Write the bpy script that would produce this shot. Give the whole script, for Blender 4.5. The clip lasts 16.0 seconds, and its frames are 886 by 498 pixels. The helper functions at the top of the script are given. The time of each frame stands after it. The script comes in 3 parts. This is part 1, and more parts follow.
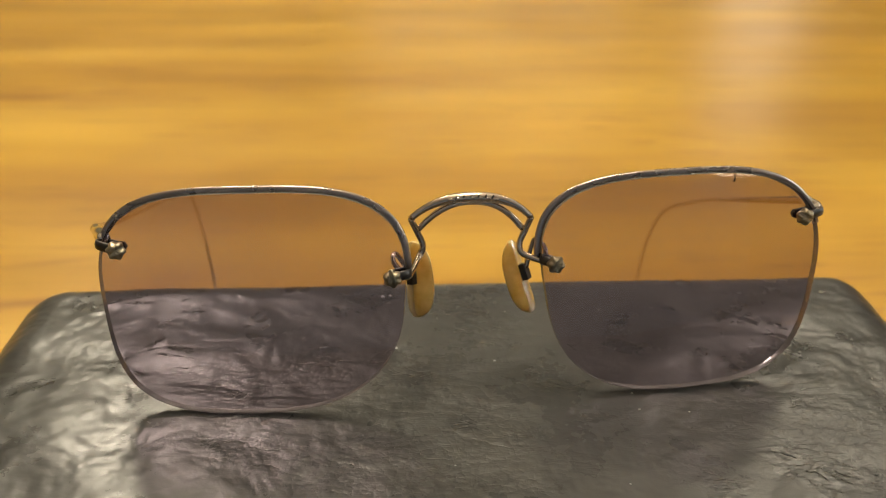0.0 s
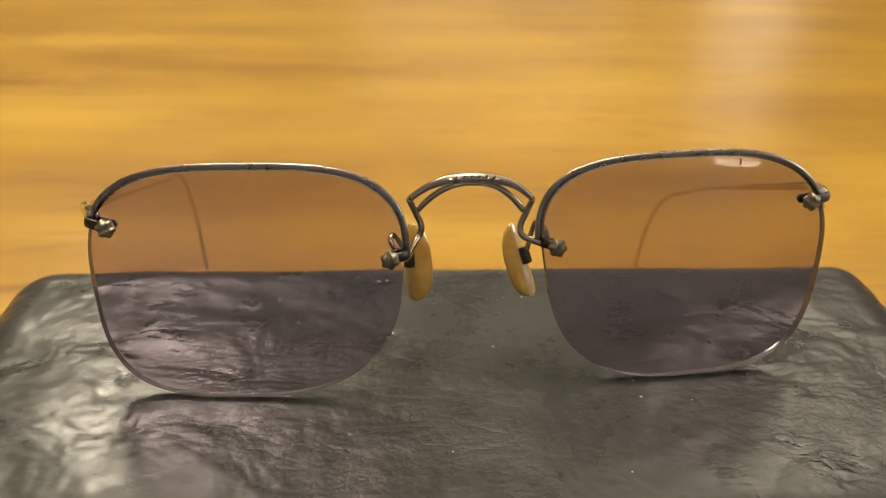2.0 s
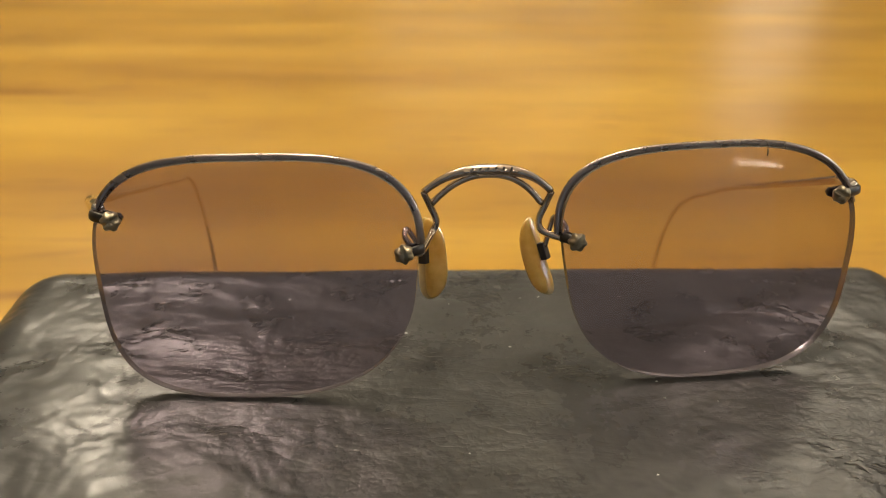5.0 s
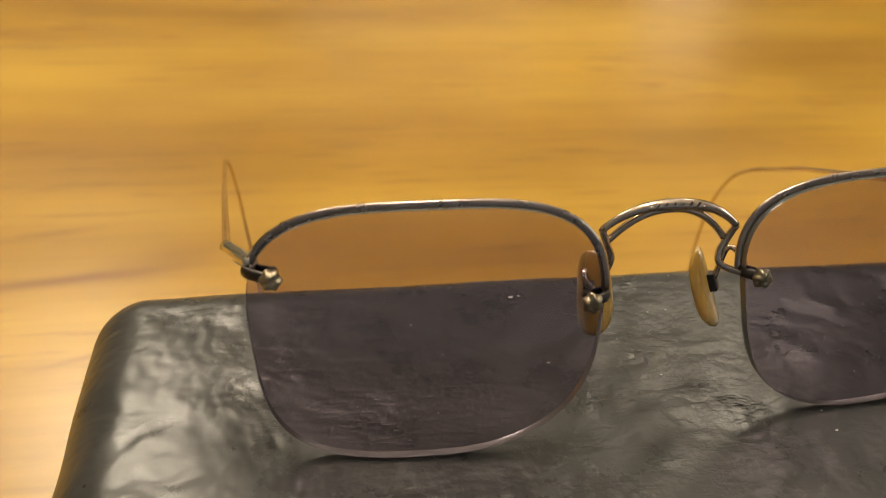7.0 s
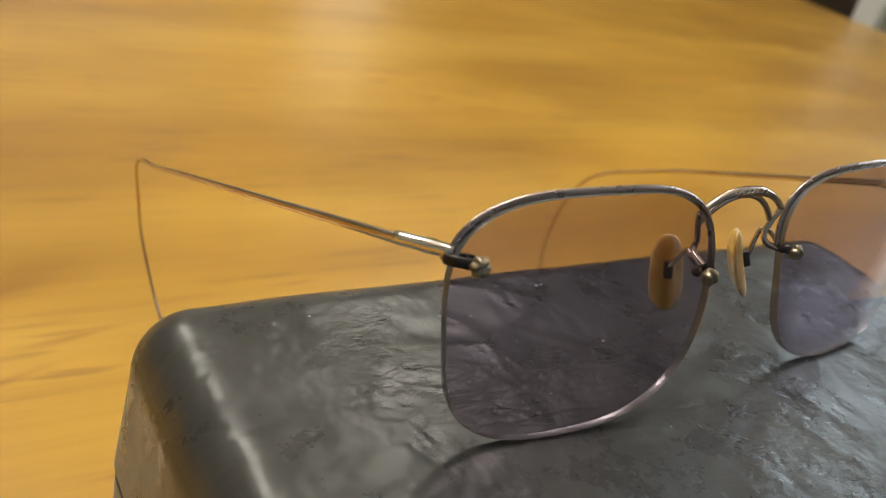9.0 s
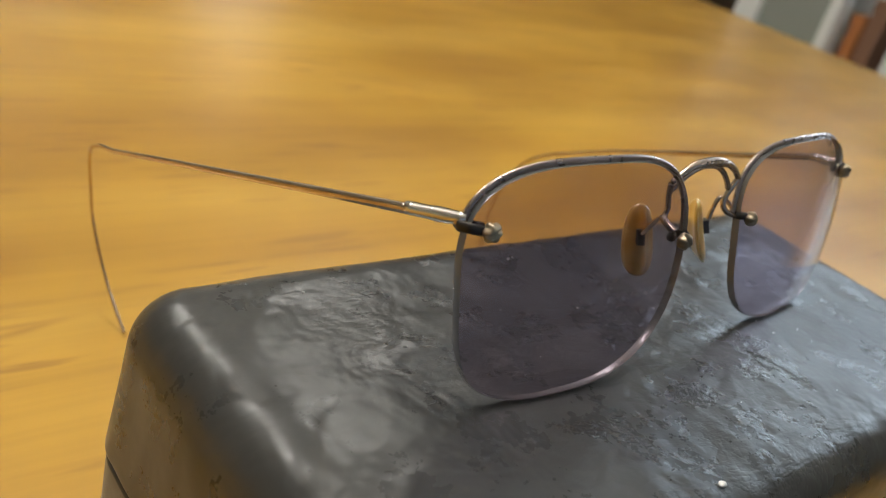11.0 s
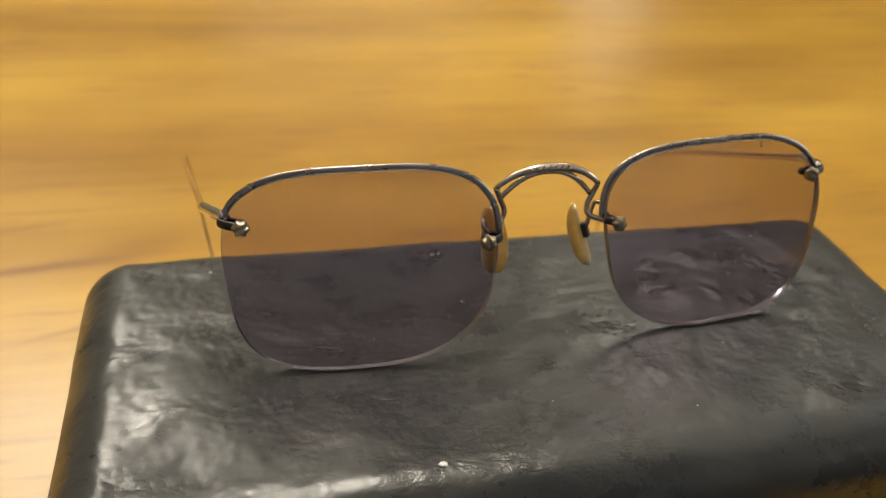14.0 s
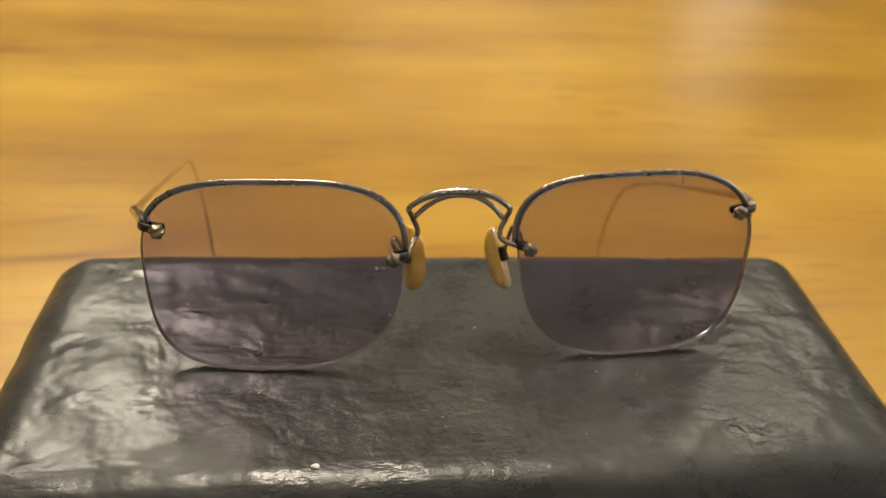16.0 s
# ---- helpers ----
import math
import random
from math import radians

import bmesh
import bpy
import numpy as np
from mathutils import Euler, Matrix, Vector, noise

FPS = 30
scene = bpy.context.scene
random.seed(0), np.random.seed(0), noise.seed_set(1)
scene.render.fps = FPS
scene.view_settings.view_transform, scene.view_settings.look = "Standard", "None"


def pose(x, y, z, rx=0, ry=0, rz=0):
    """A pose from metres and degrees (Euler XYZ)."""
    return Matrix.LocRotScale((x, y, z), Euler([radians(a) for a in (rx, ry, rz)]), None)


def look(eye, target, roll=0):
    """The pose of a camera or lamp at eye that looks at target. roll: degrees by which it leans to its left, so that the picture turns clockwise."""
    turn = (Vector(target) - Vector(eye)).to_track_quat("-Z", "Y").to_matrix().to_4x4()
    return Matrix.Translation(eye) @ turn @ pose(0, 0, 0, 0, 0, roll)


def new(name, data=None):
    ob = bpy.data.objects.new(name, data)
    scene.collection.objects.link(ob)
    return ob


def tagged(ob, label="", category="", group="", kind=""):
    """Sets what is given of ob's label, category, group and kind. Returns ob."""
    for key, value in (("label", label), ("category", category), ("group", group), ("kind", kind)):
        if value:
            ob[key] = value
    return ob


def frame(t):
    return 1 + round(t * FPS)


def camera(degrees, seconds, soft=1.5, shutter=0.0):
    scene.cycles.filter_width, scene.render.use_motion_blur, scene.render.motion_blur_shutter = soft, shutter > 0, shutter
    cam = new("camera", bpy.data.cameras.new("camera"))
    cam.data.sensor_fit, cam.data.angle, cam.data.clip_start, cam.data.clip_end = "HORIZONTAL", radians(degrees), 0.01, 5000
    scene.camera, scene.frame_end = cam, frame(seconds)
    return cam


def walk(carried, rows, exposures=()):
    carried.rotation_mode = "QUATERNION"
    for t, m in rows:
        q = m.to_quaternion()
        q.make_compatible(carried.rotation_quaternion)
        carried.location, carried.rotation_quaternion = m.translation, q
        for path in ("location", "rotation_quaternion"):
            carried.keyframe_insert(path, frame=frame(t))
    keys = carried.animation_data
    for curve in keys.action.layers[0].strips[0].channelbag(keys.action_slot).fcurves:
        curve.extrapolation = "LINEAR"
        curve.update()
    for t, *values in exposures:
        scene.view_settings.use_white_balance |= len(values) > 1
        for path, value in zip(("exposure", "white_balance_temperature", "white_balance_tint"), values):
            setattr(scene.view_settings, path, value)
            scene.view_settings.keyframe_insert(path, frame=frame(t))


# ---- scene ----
cam = camera(55.9, 16.0, 1.0)
PATH = [
    (0, (-0.01322, 0.00747, 0.13594), (0.0770, 0.8938, -0.3183), 1.77),
    (0.5, (-0.01427, 0.00855, 0.13440), (0.0872, 0.8927, -0.3217), 2.24),
    (1, (-0.01587, 0.00856, 0.13237), (0.0837, 0.8914, -0.3267), 2.39),
    (1.5, (-0.01623, 0.00908, 0.13113), (0.0835, 0.8920, -0.3277), 2.45),
    (2, (-0.01383, 0.00940, 0.13276), (0.0843, 0.8921, -0.3269), 2.55),
    (2.5, (-0.01200, 0.00719, 0.13626), (0.0930, 0.8922, -0.3174), 2.68),
    (3, (-0.01189, 0.00635, 0.13507), (0.0953, 0.8945, -0.3118), 2.83),
    (3.2, (-0.01060, 0.00710, 0.13523), (0.0904, 0.8921, -0.3192), 2.79),
    (5.3, (-0.01625, 0.01350, 0.12760), (0.0694, 0.9057, -0.3158), 2.09),
    (5.5, (-0.02029, 0.01484, 0.13311), (0.0813, 0.8986, -0.3236), 2.50),
    (6, (-0.02688, 0.01965, 0.13773), (0.0463, 0.8938, -0.3424), 2.20),
    (6.5, (-0.03604, 0.02695, 0.14151), (0.0518, 0.8743, -0.3821), 2.36),
    (7, (-0.04708, 0.03440, 0.13694), (0.1279, 0.8642, -0.3929), 3.84),
    (7.5, (-0.07113, 0.04157, 0.13084), (0.2182, 0.8430, -0.3926), 7.19),
    (8, (-0.08179, 0.04708, 0.12901), (0.3293, 0.8070, -0.3746), 10.86),
    (8.2, (-0.08747, 0.04802, 0.12756), (0.3594, 0.7963, -0.3626), 11.95),
    (10.3, (-0.12753, 0.06044, 0.12320), (0.5292, 0.6853, -0.2990), 17.06),
    (10.5, (-0.12599, 0.05865, 0.12186), (0.5377, 0.6788, -0.2965), 17.17),
    (11, (-0.12416, 0.05674, 0.12100), (0.5262, 0.6823, -0.3100), 16.68),
    (11.5, (-0.12169, 0.05034, 0.12620), (0.5007, 0.7022, -0.3071), 15.33),
    (12, (-0.11473, 0.04078, 0.12657), (0.4761, 0.7152, -0.3163), 13.93),
    (12.5, (-0.10916, 0.02891, 0.13191), (0.4236, 0.7430, -0.3222), 11.89),
    (13, (-0.09419, 0.02206, 0.13690), (0.3739, 0.7657, -0.3405), 10.35),
    (13.5, (-0.07834, 0.00975, 0.14651), (0.2778, 0.7989, -0.3539), 6.99),
    (14, (-0.05189, 0.00207, 0.14586), (0.1944, 0.8249, -0.3663), 4.75),
    (14.5, (-0.02974, -0.00560, 0.15029), (0.1218, 0.8423, -0.3577), 2.54),
    (15, (-0.02509, -0.00818, 0.15222), (0.0834, 0.8456, -0.3570), 2.45),
    (15.5, (-0.02222, -0.00897, 0.15225), (0.0880, 0.8446, -0.3569), 3.52),
    (16, (-0.02017, -0.00894, 0.15205), (0.1115, 0.8432, -0.3544), 4.53),
]
walk(cam, [(t, look(eye, target, roll)) for t, eye, target, roll in PATH],
     [(0, 0.16, 7200, 7), (3.2, 0.16, 7200, 7), (5.5, 0.06, 7300, 10), (7.0, -0.02, 7300, 9), (8.2, 0.03, 6700, 7), (10.5, 0.03, 5950, 8), (13.0, 0.08, 6050, 7), (14.5, 0.06, 6700, 7), (16, 0.06, 6850, 7)])

# the lens focuses on the eyeglasses, a hand's width away
cam.data.dof.use_dof = True
cam.data.dof.focus_distance = 0.125
cam.data.dof.aperture_fstop = 24.0

# ---------------------------------------------------------------- light
TOP = 0.0529            # top of the case above the table
FLOOR, CEIL = -0.75, 1.75
world = bpy.data.worlds.new("room_air")
scene.world = world
world.use_nodes = True
world.node_tree.nodes["Background"].inputs[0].default_value = (0.9, 0.85, 0.75, 1)
world.node_tree.nodes["Background"].inputs[1].default_value = 0.02


# the lamps themselves are built with the room below; this is what they give off
LAMP_COLOUR = (1.0, 0.90, 0.76)
MAIN_GLOW, SIDE_GLOW, FILL_GLOW, TUBE_GLOW, SHADE_GLOW = 62.0, 40.0, 12.0, 8.0, 1.7
WINDOW_COLOUR, WINDOW_GLOW = (0.78, 0.90, 1.0), 6.0


# ---------------------------------------------------------------- materials
def mat(name, colour, rough=0.5, metal=0.0, spec=0.5):
    m = bpy.data.materials.new(name)
    m.use_nodes = True
    b = m.node_tree.nodes["Principled BSDF"]
    b.inputs["Base Color"].default_value = (*colour, 1)
    b.inputs["Roughness"].default_value = rough
    b.inputs["Metallic"].default_value = metal
    b.inputs["Specular IOR Level"].default_value = spec
    return m


class Nodes:
    """Short hand for node trees."""

    def __init__(self, m):
        self.t = m.node_tree
        self.b = self.t.nodes["Principled BSDF"]

    def add(self, kind, **sockets):
        n = self.t.nodes.new(kind)
        for k, v in sockets.items():
            self.put(n, k.replace("_", " "), v)
        return n

    def put(self, n, key, v):
        s = n.inputs[int(key)] if key.isdigit() else n.inputs[key]
        if isinstance(v, bpy.types.NodeSocket):
            self.t.links.new(v, s)
        else:
            s.default_value = v

    def coords(self, scale=(1, 1, 1), loc=(0, 0, 0), rot=(0, 0, 0)):
        c = self.add("ShaderNodeTexCoord")
        m = self.add("ShaderNodeMapping", Vector=c.outputs["Object"], Scale=scale, Location=loc, Rotation=rot)
        return m.outputs[0]

    def noise(self, vec, scale, detail=4, rough=0.55, dist=0.0):
        return self.add("ShaderNodeTexNoise", Vector=vec, Scale=scale, Detail=detail, Roughness=rough, Distortion=dist).outputs[0]

    def ramp(self, fac, *stops):
        r = self.add("ShaderNodeValToRGB", Fac=fac)
        e = r.color_ramp.elements
        while len(e) < len(stops):
            e.new(0.5)
        for el, (p, c) in zip(e, stops):
            el.position, el.color = p, (*c, 1) if len(c) == 3 else c
        return r.outputs[0]

    def mix(self, fac, a, b, blend="MIX"):
        n = self.t.nodes.new("ShaderNodeMix")
        n.data_type, n.blend_type = "RGBA", blend
        for i, v in ((0, fac), (6, a), (7, b)):
            if isinstance(v, bpy.types.NodeSocket):
                self.t.links.new(v, n.inputs[i])
            else:
                n.inputs[i].default_value = v if i == 0 else (*v, 1)
        return n.outputs[2]

    def math(self, op, a, b=0.0, c=0.0):
        n = self.t.nodes.new("ShaderNodeMath")
        n.operation = op
        for i, v in enumerate((a, b, c)):
            self.put(n, str(i), v)
        return n.outputs[0]

    def bump(self, height, strength, distance, normal=None):
        n = self.add("ShaderNodeBump", Height=height, Strength=strength, Distance=distance)
        if normal is not None:
            self.put(n, "Normal", normal)
        return n.outputs[0]

    def to(self, key, v):
        self.put(self.b, key, v)


def grey(v):
    return (v, v, v)


def wood_material():
    m = mat("varnished_wood", (0.55, 0.3, 0.06), 0.3, 0.0, 0.65)
    n = Nodes(m)
    board = n.coords((1.0, 6.5, 1))
    fine = n.coords((1.2, 130.0, 1))
    wide = n.noise(board, 2.6, 2, 0.5, 0.25)
    grain = n.noise(fine, 2.0, 3, 0.6, 0.0)
    col = n.ramp(wide, (0.25, (0.35, 0.178, 0.018)), (0.5, (0.48, 0.270, 0.031)), (0.75, (0.58, 0.352, 0.052)))
    line = n.ramp(grain, (0.30, grey(0.84)), (0.60, grey(1.0)))
    col = n.mix(0.55, col, line, "MULTIPLY")
    vein = n.noise(n.coords((0.9, 55.0, 1), loc=(3, 1, 0)), 1.6, 3, 0.6, 0.4)
    col = n.mix(0.26, col, n.ramp(vein, (0.30, grey(0.62)), (0.42, grey(1.0))), "MULTIPLY")
    cloud = n.noise(n.coords((4, 7, 1), loc=(1, 5, 0)), 1.8, 3, 0.55)
    col = n.mix(0.8, col, n.ramp(cloud, (0.3, (0.76, 0.70, 0.60)), (0.7, (1.14, 1.13, 1.10))), "MULTIPLY")
    # short open pores along the grain
    pore = n.noise(n.coords((22, 260, 1), loc=(2, 7, 0)), 1.0, 2, 0.6)
    patch = n.ramp(n.noise(n.coords((5, 9, 1), loc=(4, 2, 0)), 2.0, 2), (0.42, grey(0)), (0.62, grey(1)))
    col = n.mix(n.math("MULTIPLY", n.ramp(pore, (0.56, grey(0)), (0.66, grey(1))), n.math("MULTIPLY", patch, 0.75)), col, (0.24, 0.105, 0.020))
    # knots and resin streaks, drawn out along the grain
    pos = n.add("ShaderNodeSeparateXYZ", Vector=n.coords())
    wob = n.math("MULTIPLY", n.math("SUBTRACT", n.noise(n.coords((14, 14, 1)), 1.0, 3), 0.5), 0.006)
    for x, y, lx, ly, slope, depth in STREAKS:
        dx = n.math("DIVIDE", n.math("SUBTRACT", pos.outputs[0], x), lx)
        rise = n.math("MULTIPLY", n.math("SUBTRACT", pos.outputs[0], x), slope)
        dy = n.math("DIVIDE", n.math("SUBTRACT", n.math("ADD", n.math("SUBTRACT", pos.outputs[1], y), wob), rise), ly)
        r2 = n.math("ADD", n.math("MULTIPLY", dx, dx), n.math("MULTIPLY", dy, dy))
        f = n.math("MULTIPLY", n.math("POWER", 2.718, n.math("MULTIPLY", r2, -1.0)), depth)
        col = n.mix(f, col, (0.22, 0.085, 0.012))
    n.to("Base Color", col)
    blot = n.noise(n.coords((3, 6, 1)), 3.0, 1)
    n.to("Roughness", n.ramp(blot, (0.3, grey(0.29)), (0.7, grey(0.35))))
    n.to("Normal", n.bump(grain, 0.05, 0.0003))
    return m


# place, half length, half width, slant and depth of each mark in the wood
STREAKS = ((-0.108, 0.242, 0.026, 0.0026, 0.12, 0.9), (-0.150, 0.236, 0.03, 0.005, 0.1, 0.55), (-0.082, 0.250, 0.018, 0.008, 0.3, 0.45), (-0.119, 0.268, 0.012, 0.0018, 0.2, 0.5),
           (-0.198, 0.458, 0.020, 0.004, 0.0, 0.8), (-0.095, 0.208, 0.012, 0.0012, 0.35, 0.5), (-0.075, 0.222, 0.010, 0.0012, 0.2, 0.5),
           (-0.135, 0.325, 0.03, 0.008, 0.05, 0.35), (0.06, 0.48, 0.05, 0.02, -0.1, 0.25), (0.22, 0.42, 0.07, 0.03, 0.05, 0.22), (-0.3, 0.57, 0.08, 0.02, 0.05, 0.35), (0.35, 0.65, 0.09, 0.05, 0.1, 0.3))


def leather_material():
    m = mat("black_leather", (0.03, 0.03, 0.03), 0.4, 0.0, 0.5)
    n = Nodes(m)
    c = n.coords()
    warp = n.mix(0.0030, c, n.add("ShaderNodeTexNoise", Vector=c, Scale=260.0, Detail=3.0).outputs[1], "ADD")
    cell = n.add("ShaderNodeTexVoronoi", Vector=warp, Scale=800.0)
    cell.feature = "DISTANCE_TO_EDGE"
    pebble = n.ramp(cell.outputs[0], (0.0, grey(0)), (0.22, grey(1)))

    def folds(scale, stretch, turn, wild):
        """Sharp creases: the valleys of a folded noise."""
        f = n.noise(n.coords((1, stretch, 1), rot=(0, 0, turn)), scale, 4, 0.6, wild)
        return n.math("POWER", n.math("MINIMUM", n.math("MULTIPLY", n.math("ABSOLUTE", n.math("SUBTRACT", f, 0.5)), 5.0), 1.0), 0.6)

    crumple = n.noise(c, 75.0, 3, 0.5, 0.25)
    crease = n.math("ADD", folds(60.0, 2.0, 0.45, 0.25), n.math("MULTIPLY", folds(120.0, 2.2, -0.3, 0.2), 0.35))
    worn = n.ramp(n.noise(c, 30.0, 3), (0.40, grey(0.12)), (0.62, grey(1)))
    # the top is handled and wrinkled, the stretched sides stay smooth
    high = n.add("ShaderNodeMapRange", Value=n.add("ShaderNodeSeparateXYZ", Vector=c).outputs[2], From_Min=TOP - 0.007, From_Max=TOP - 0.001, To_Min=0.12, To_Max=1.0)
    worn = n.math("MULTIPLY", worn, high.outputs[0])
    dye = n.ramp(n.noise(c, 45.0, 4), (0.3, (0.027, 0.027, 0.027)), (0.7, (0.050, 0.049, 0.046)))
    n.to("Base Color", dye)
    n.to("Roughness", n.ramp(n.noise(c, 90.0, 6, 0.7), (0.3, grey(0.22)), (0.7, grey(0.38))))
    b0 = n.bump(n.math("MULTIPLY", crumple, high.outputs[0]), 1.0, 0.0012)
    b1 = n.bump(n.math("MULTIPLY", crease, worn), 0.55, 0.00022, b0)
    n.to("Normal", n.bump(n.math("MULTIPLY", pebble, worn), 0.20, 0.00008, b1))
    return m


def metal_material(name, colour, rough, worn):
    m = mat(name, colour, rough, 1.0)
    n = Nodes(m)
    c = n.coords()
    n.to("Base Color", n.mix(n.ramp(n.noise(c, 140.0, 2), (0.30, grey(0)), (0.80, grey(1))), colour, worn))
    n.to("Roughness", n.ramp(n.noise(c, 400.0, 2), (0.3, grey(rough * 0.8)), (0.7, grey(rough * 1.25))))
    # hand-drawn wire is never quite even
    n.to("Normal", n.bump(n.noise(c, 700.0, 3), 0.2, 0.00002))
    return m


def lens_material():
    """Thin tinted glass: each face lets the square root of the tint through and mirrors more at a glancing view."""
    m = bpy.data.materials.new("tinted_glass")
    m.use_nodes = True
    t = m.node_tree
    t.nodes.remove(t.nodes["Principled BSDF"])
    clear = t.nodes.new("ShaderNodeBsdfTransparent")
    clear.inputs[0].default_value = (0.746, 0.698, 0.758, 1)
    gloss = t.nodes.new("ShaderNodeBsdfGlossy")
    gloss.inputs["Roughness"].default_value = 0.02
    face = t.nodes.new("ShaderNodeLayerWeight")
    face.inputs[0].default_value = 0.5
    power = t.nodes.new("ShaderNodeMath")
    power.operation = "POWER"
    power.inputs[1].default_value = 5.0
    t.links.new(face.outputs["Facing"], power.inputs[0])
    fres = t.nodes.new("ShaderNodeMath")
    fres.operation = "MULTIPLY_ADD"
    fres.inputs[1].default_value = 0.966
    fres.inputs[2].default_value = 0.034
    t.links.new(power.outputs[0], fres.inputs[0])
    mix = t.nodes.new("ShaderNodeMixShader")
    t.links.new(fres.outputs[0], mix.inputs[0])
    t.links.new(clear.outputs[0], mix.inputs[1])
    t.links.new(gloss.outputs[0], mix.inputs[2])
    t.links.new(mix.outputs[0], t.nodes["Material Output"].inputs[0])
    return m


def pad_material():
    m = mat("yellowed_plastic", (0.62, 0.36, 0.06), 0.28)
    n = Nodes(m)
    n.to("Base Color", n.ramp(n.noise(n.coords(), 350.0, 4), (0.35, (0.62, 0.36, 0.06)), (0.7, (0.84, 0.58, 0.17))))
    n.b.inputs["Transmission Weight"].default_value = 0.4
    n.b.inputs["Subsurface Weight"].default_value = 0.2
    n.b.inputs["Subsurface Radius"].default_value = (0.003, 0.002, 0.001)
    return m


def painted(name, colour, rough=0.6, wear=0.12):
    m = mat(name, colour, rough)
    n = Nodes(m)
    n.to("Base Color", n.mix(n.math("MULTIPLY", n.noise(n.coords(), 6.0, 5), wear), colour, tuple(v * 0.6 for v in colour)))
    n.to("Normal", n.bump(n.noise(n.coords(), 120.0, 3), 0.1, 0.002))
    return m


WOOD = wood_material()
LEATHER = leather_material()
STEEL = metal_material("white_gold", (0.64, 0.54, 0.46), 0.17, (0.44, 0.32, 0.24))
GUNMETAL = metal_material("dulled_metal", (0.42, 0.345, 0.315), 0.30, (0.30, 0.235, 0.21))
BRASS = metal_material("aged_brass", (0.50, 0.43, 0.31), 0.38, (0.22, 0.17, 0.11))
BRIGHT = metal_material("polished_barrel", (0.82, 0.79, 0.75), 0.14, (0.66, 0.60, 0.54))
DARK = metal_material("tarnished_metal", (0.12, 0.11, 0.11), 0.4, (0.05, 0.045, 0.04))
GLASS = lens_material()
EDGE = mat("ground_glass_edge", (0.14, 0.145, 0.14), 0.25)
EDGE.node_tree.nodes["Principled BSDF"].inputs["Transmission Weight"].default_value = 0.35
PAD = pad_material()
WALL = painted("wall_paint", (0.42, 0.39, 0.29))
WHITE = painted("white_paint", (0.80, 0.79, 0.75), 0.4)
PLASTER = painted("ceiling_plaster", (0.80, 0.78, 0.73), 0.8)


# ---------------------------------------------------------------- building helpers
def mesh_of(bm, name, mats, smooth=True):
    bmesh.ops.recalc_face_normals(bm, faces=bm.faces)
    me = bpy.data.meshes.new(name)
    bm.to_mesh(me)
    bm.free()
    for m in mats if isinstance(mats, (list, tuple)) else (mats,):
        me.materials.append(m)
    if smooth:
        me.shade_smooth()
    return me


def part(name, bm, mats, parent, label="", smooth=True):
    """One mesh object under a thing or a part; the mesh is in world coordinates."""
    ob = new(name, mesh_of(bm, name, mats, smooth))
    ob.parent = parent
    at = parent.matrix_basis if parent.type == "EMPTY" else Matrix()
    ob.matrix_parent_inverse = (parent.matrix_parent_inverse @ at).inverted() if parent.type == "EMPTY" else Matrix()
    return tagged(ob, label)


def thing(name, place, label, category, group="", kind=""):
    ob = new(name)
    ob.empty_display_size = 0.02
    ob.matrix_basis = Matrix.Translation(place)
    return tagged(ob, label, category, group, kind)


def sub(name, bm, mats, parent, label="", smooth=True):
    """A mesh one level deeper, under a part made by part()."""
    ob = new(name, mesh_of(bm, name, mats, smooth))
    ob.parent = parent
    return tagged(ob, label)


def spline(pts, n=10):
    """A smooth line through the given points."""
    p = [Vector(q) for q in pts]
    p = [2 * p[0] - p[1]] + p + [2 * p[-1] - p[-2]]
    out = []
    for i in range(1, len(p) - 2):
        a, b, c, d = p[i - 1:i + 3]
        for k in range(n):
            t = k / n
            out.append(0.5 * (2 * b + (c - a) * t + (2 * a - 5 * b + 4 * c - d) * t * t + (3 * b - a - 3 * c + d) * t ** 3))
    return out + [p[-2]]


def tube(bm, line, radius, sides=12, flat=1.0, up=(0, 0, 1), closed=False):
    """Sweeps a round or flattened wire along a line. radius: a number or a function of 0..1; flat: width across over height."""
    line = [Vector(q) for q in line]
    rad = radius if callable(radius) else (lambda s: radius)
    rings = []
    up = Vector(up)
    for i, q in enumerate(line):
        if closed:
            d = (line[(i + 1) % len(line)] - line[i - 1]).normalized()
        else:
            d = (line[min(i + 1, len(line) - 1)] - line[max(i - 1, 0)]).normalized()
        side = d.cross(up)
        side = side.normalized() if side.length > 1e-4 else d.orthogonal().normalized()
        hi = side.cross(d).normalized()
        up = hi
        r = rad(i / (len(line) - 1))
        rings.append([bm.verts.new(q + side * math.cos(a) * r * flat + hi * math.sin(a) * r) for a in (2 * math.pi * k / sides for k in range(sides))])
    n = len(rings)
    for i in range(n if closed else n - 1):
        a, b = rings[i], rings[(i + 1) % n]
        for k in range(sides):
            bm.faces.new((a[k], a[(k + 1) % sides], b[(k + 1) % sides], b[k]))
    if not closed:
        bm.faces.new(rings[0][::-1])
        bm.faces.new(rings[-1])
    return bm


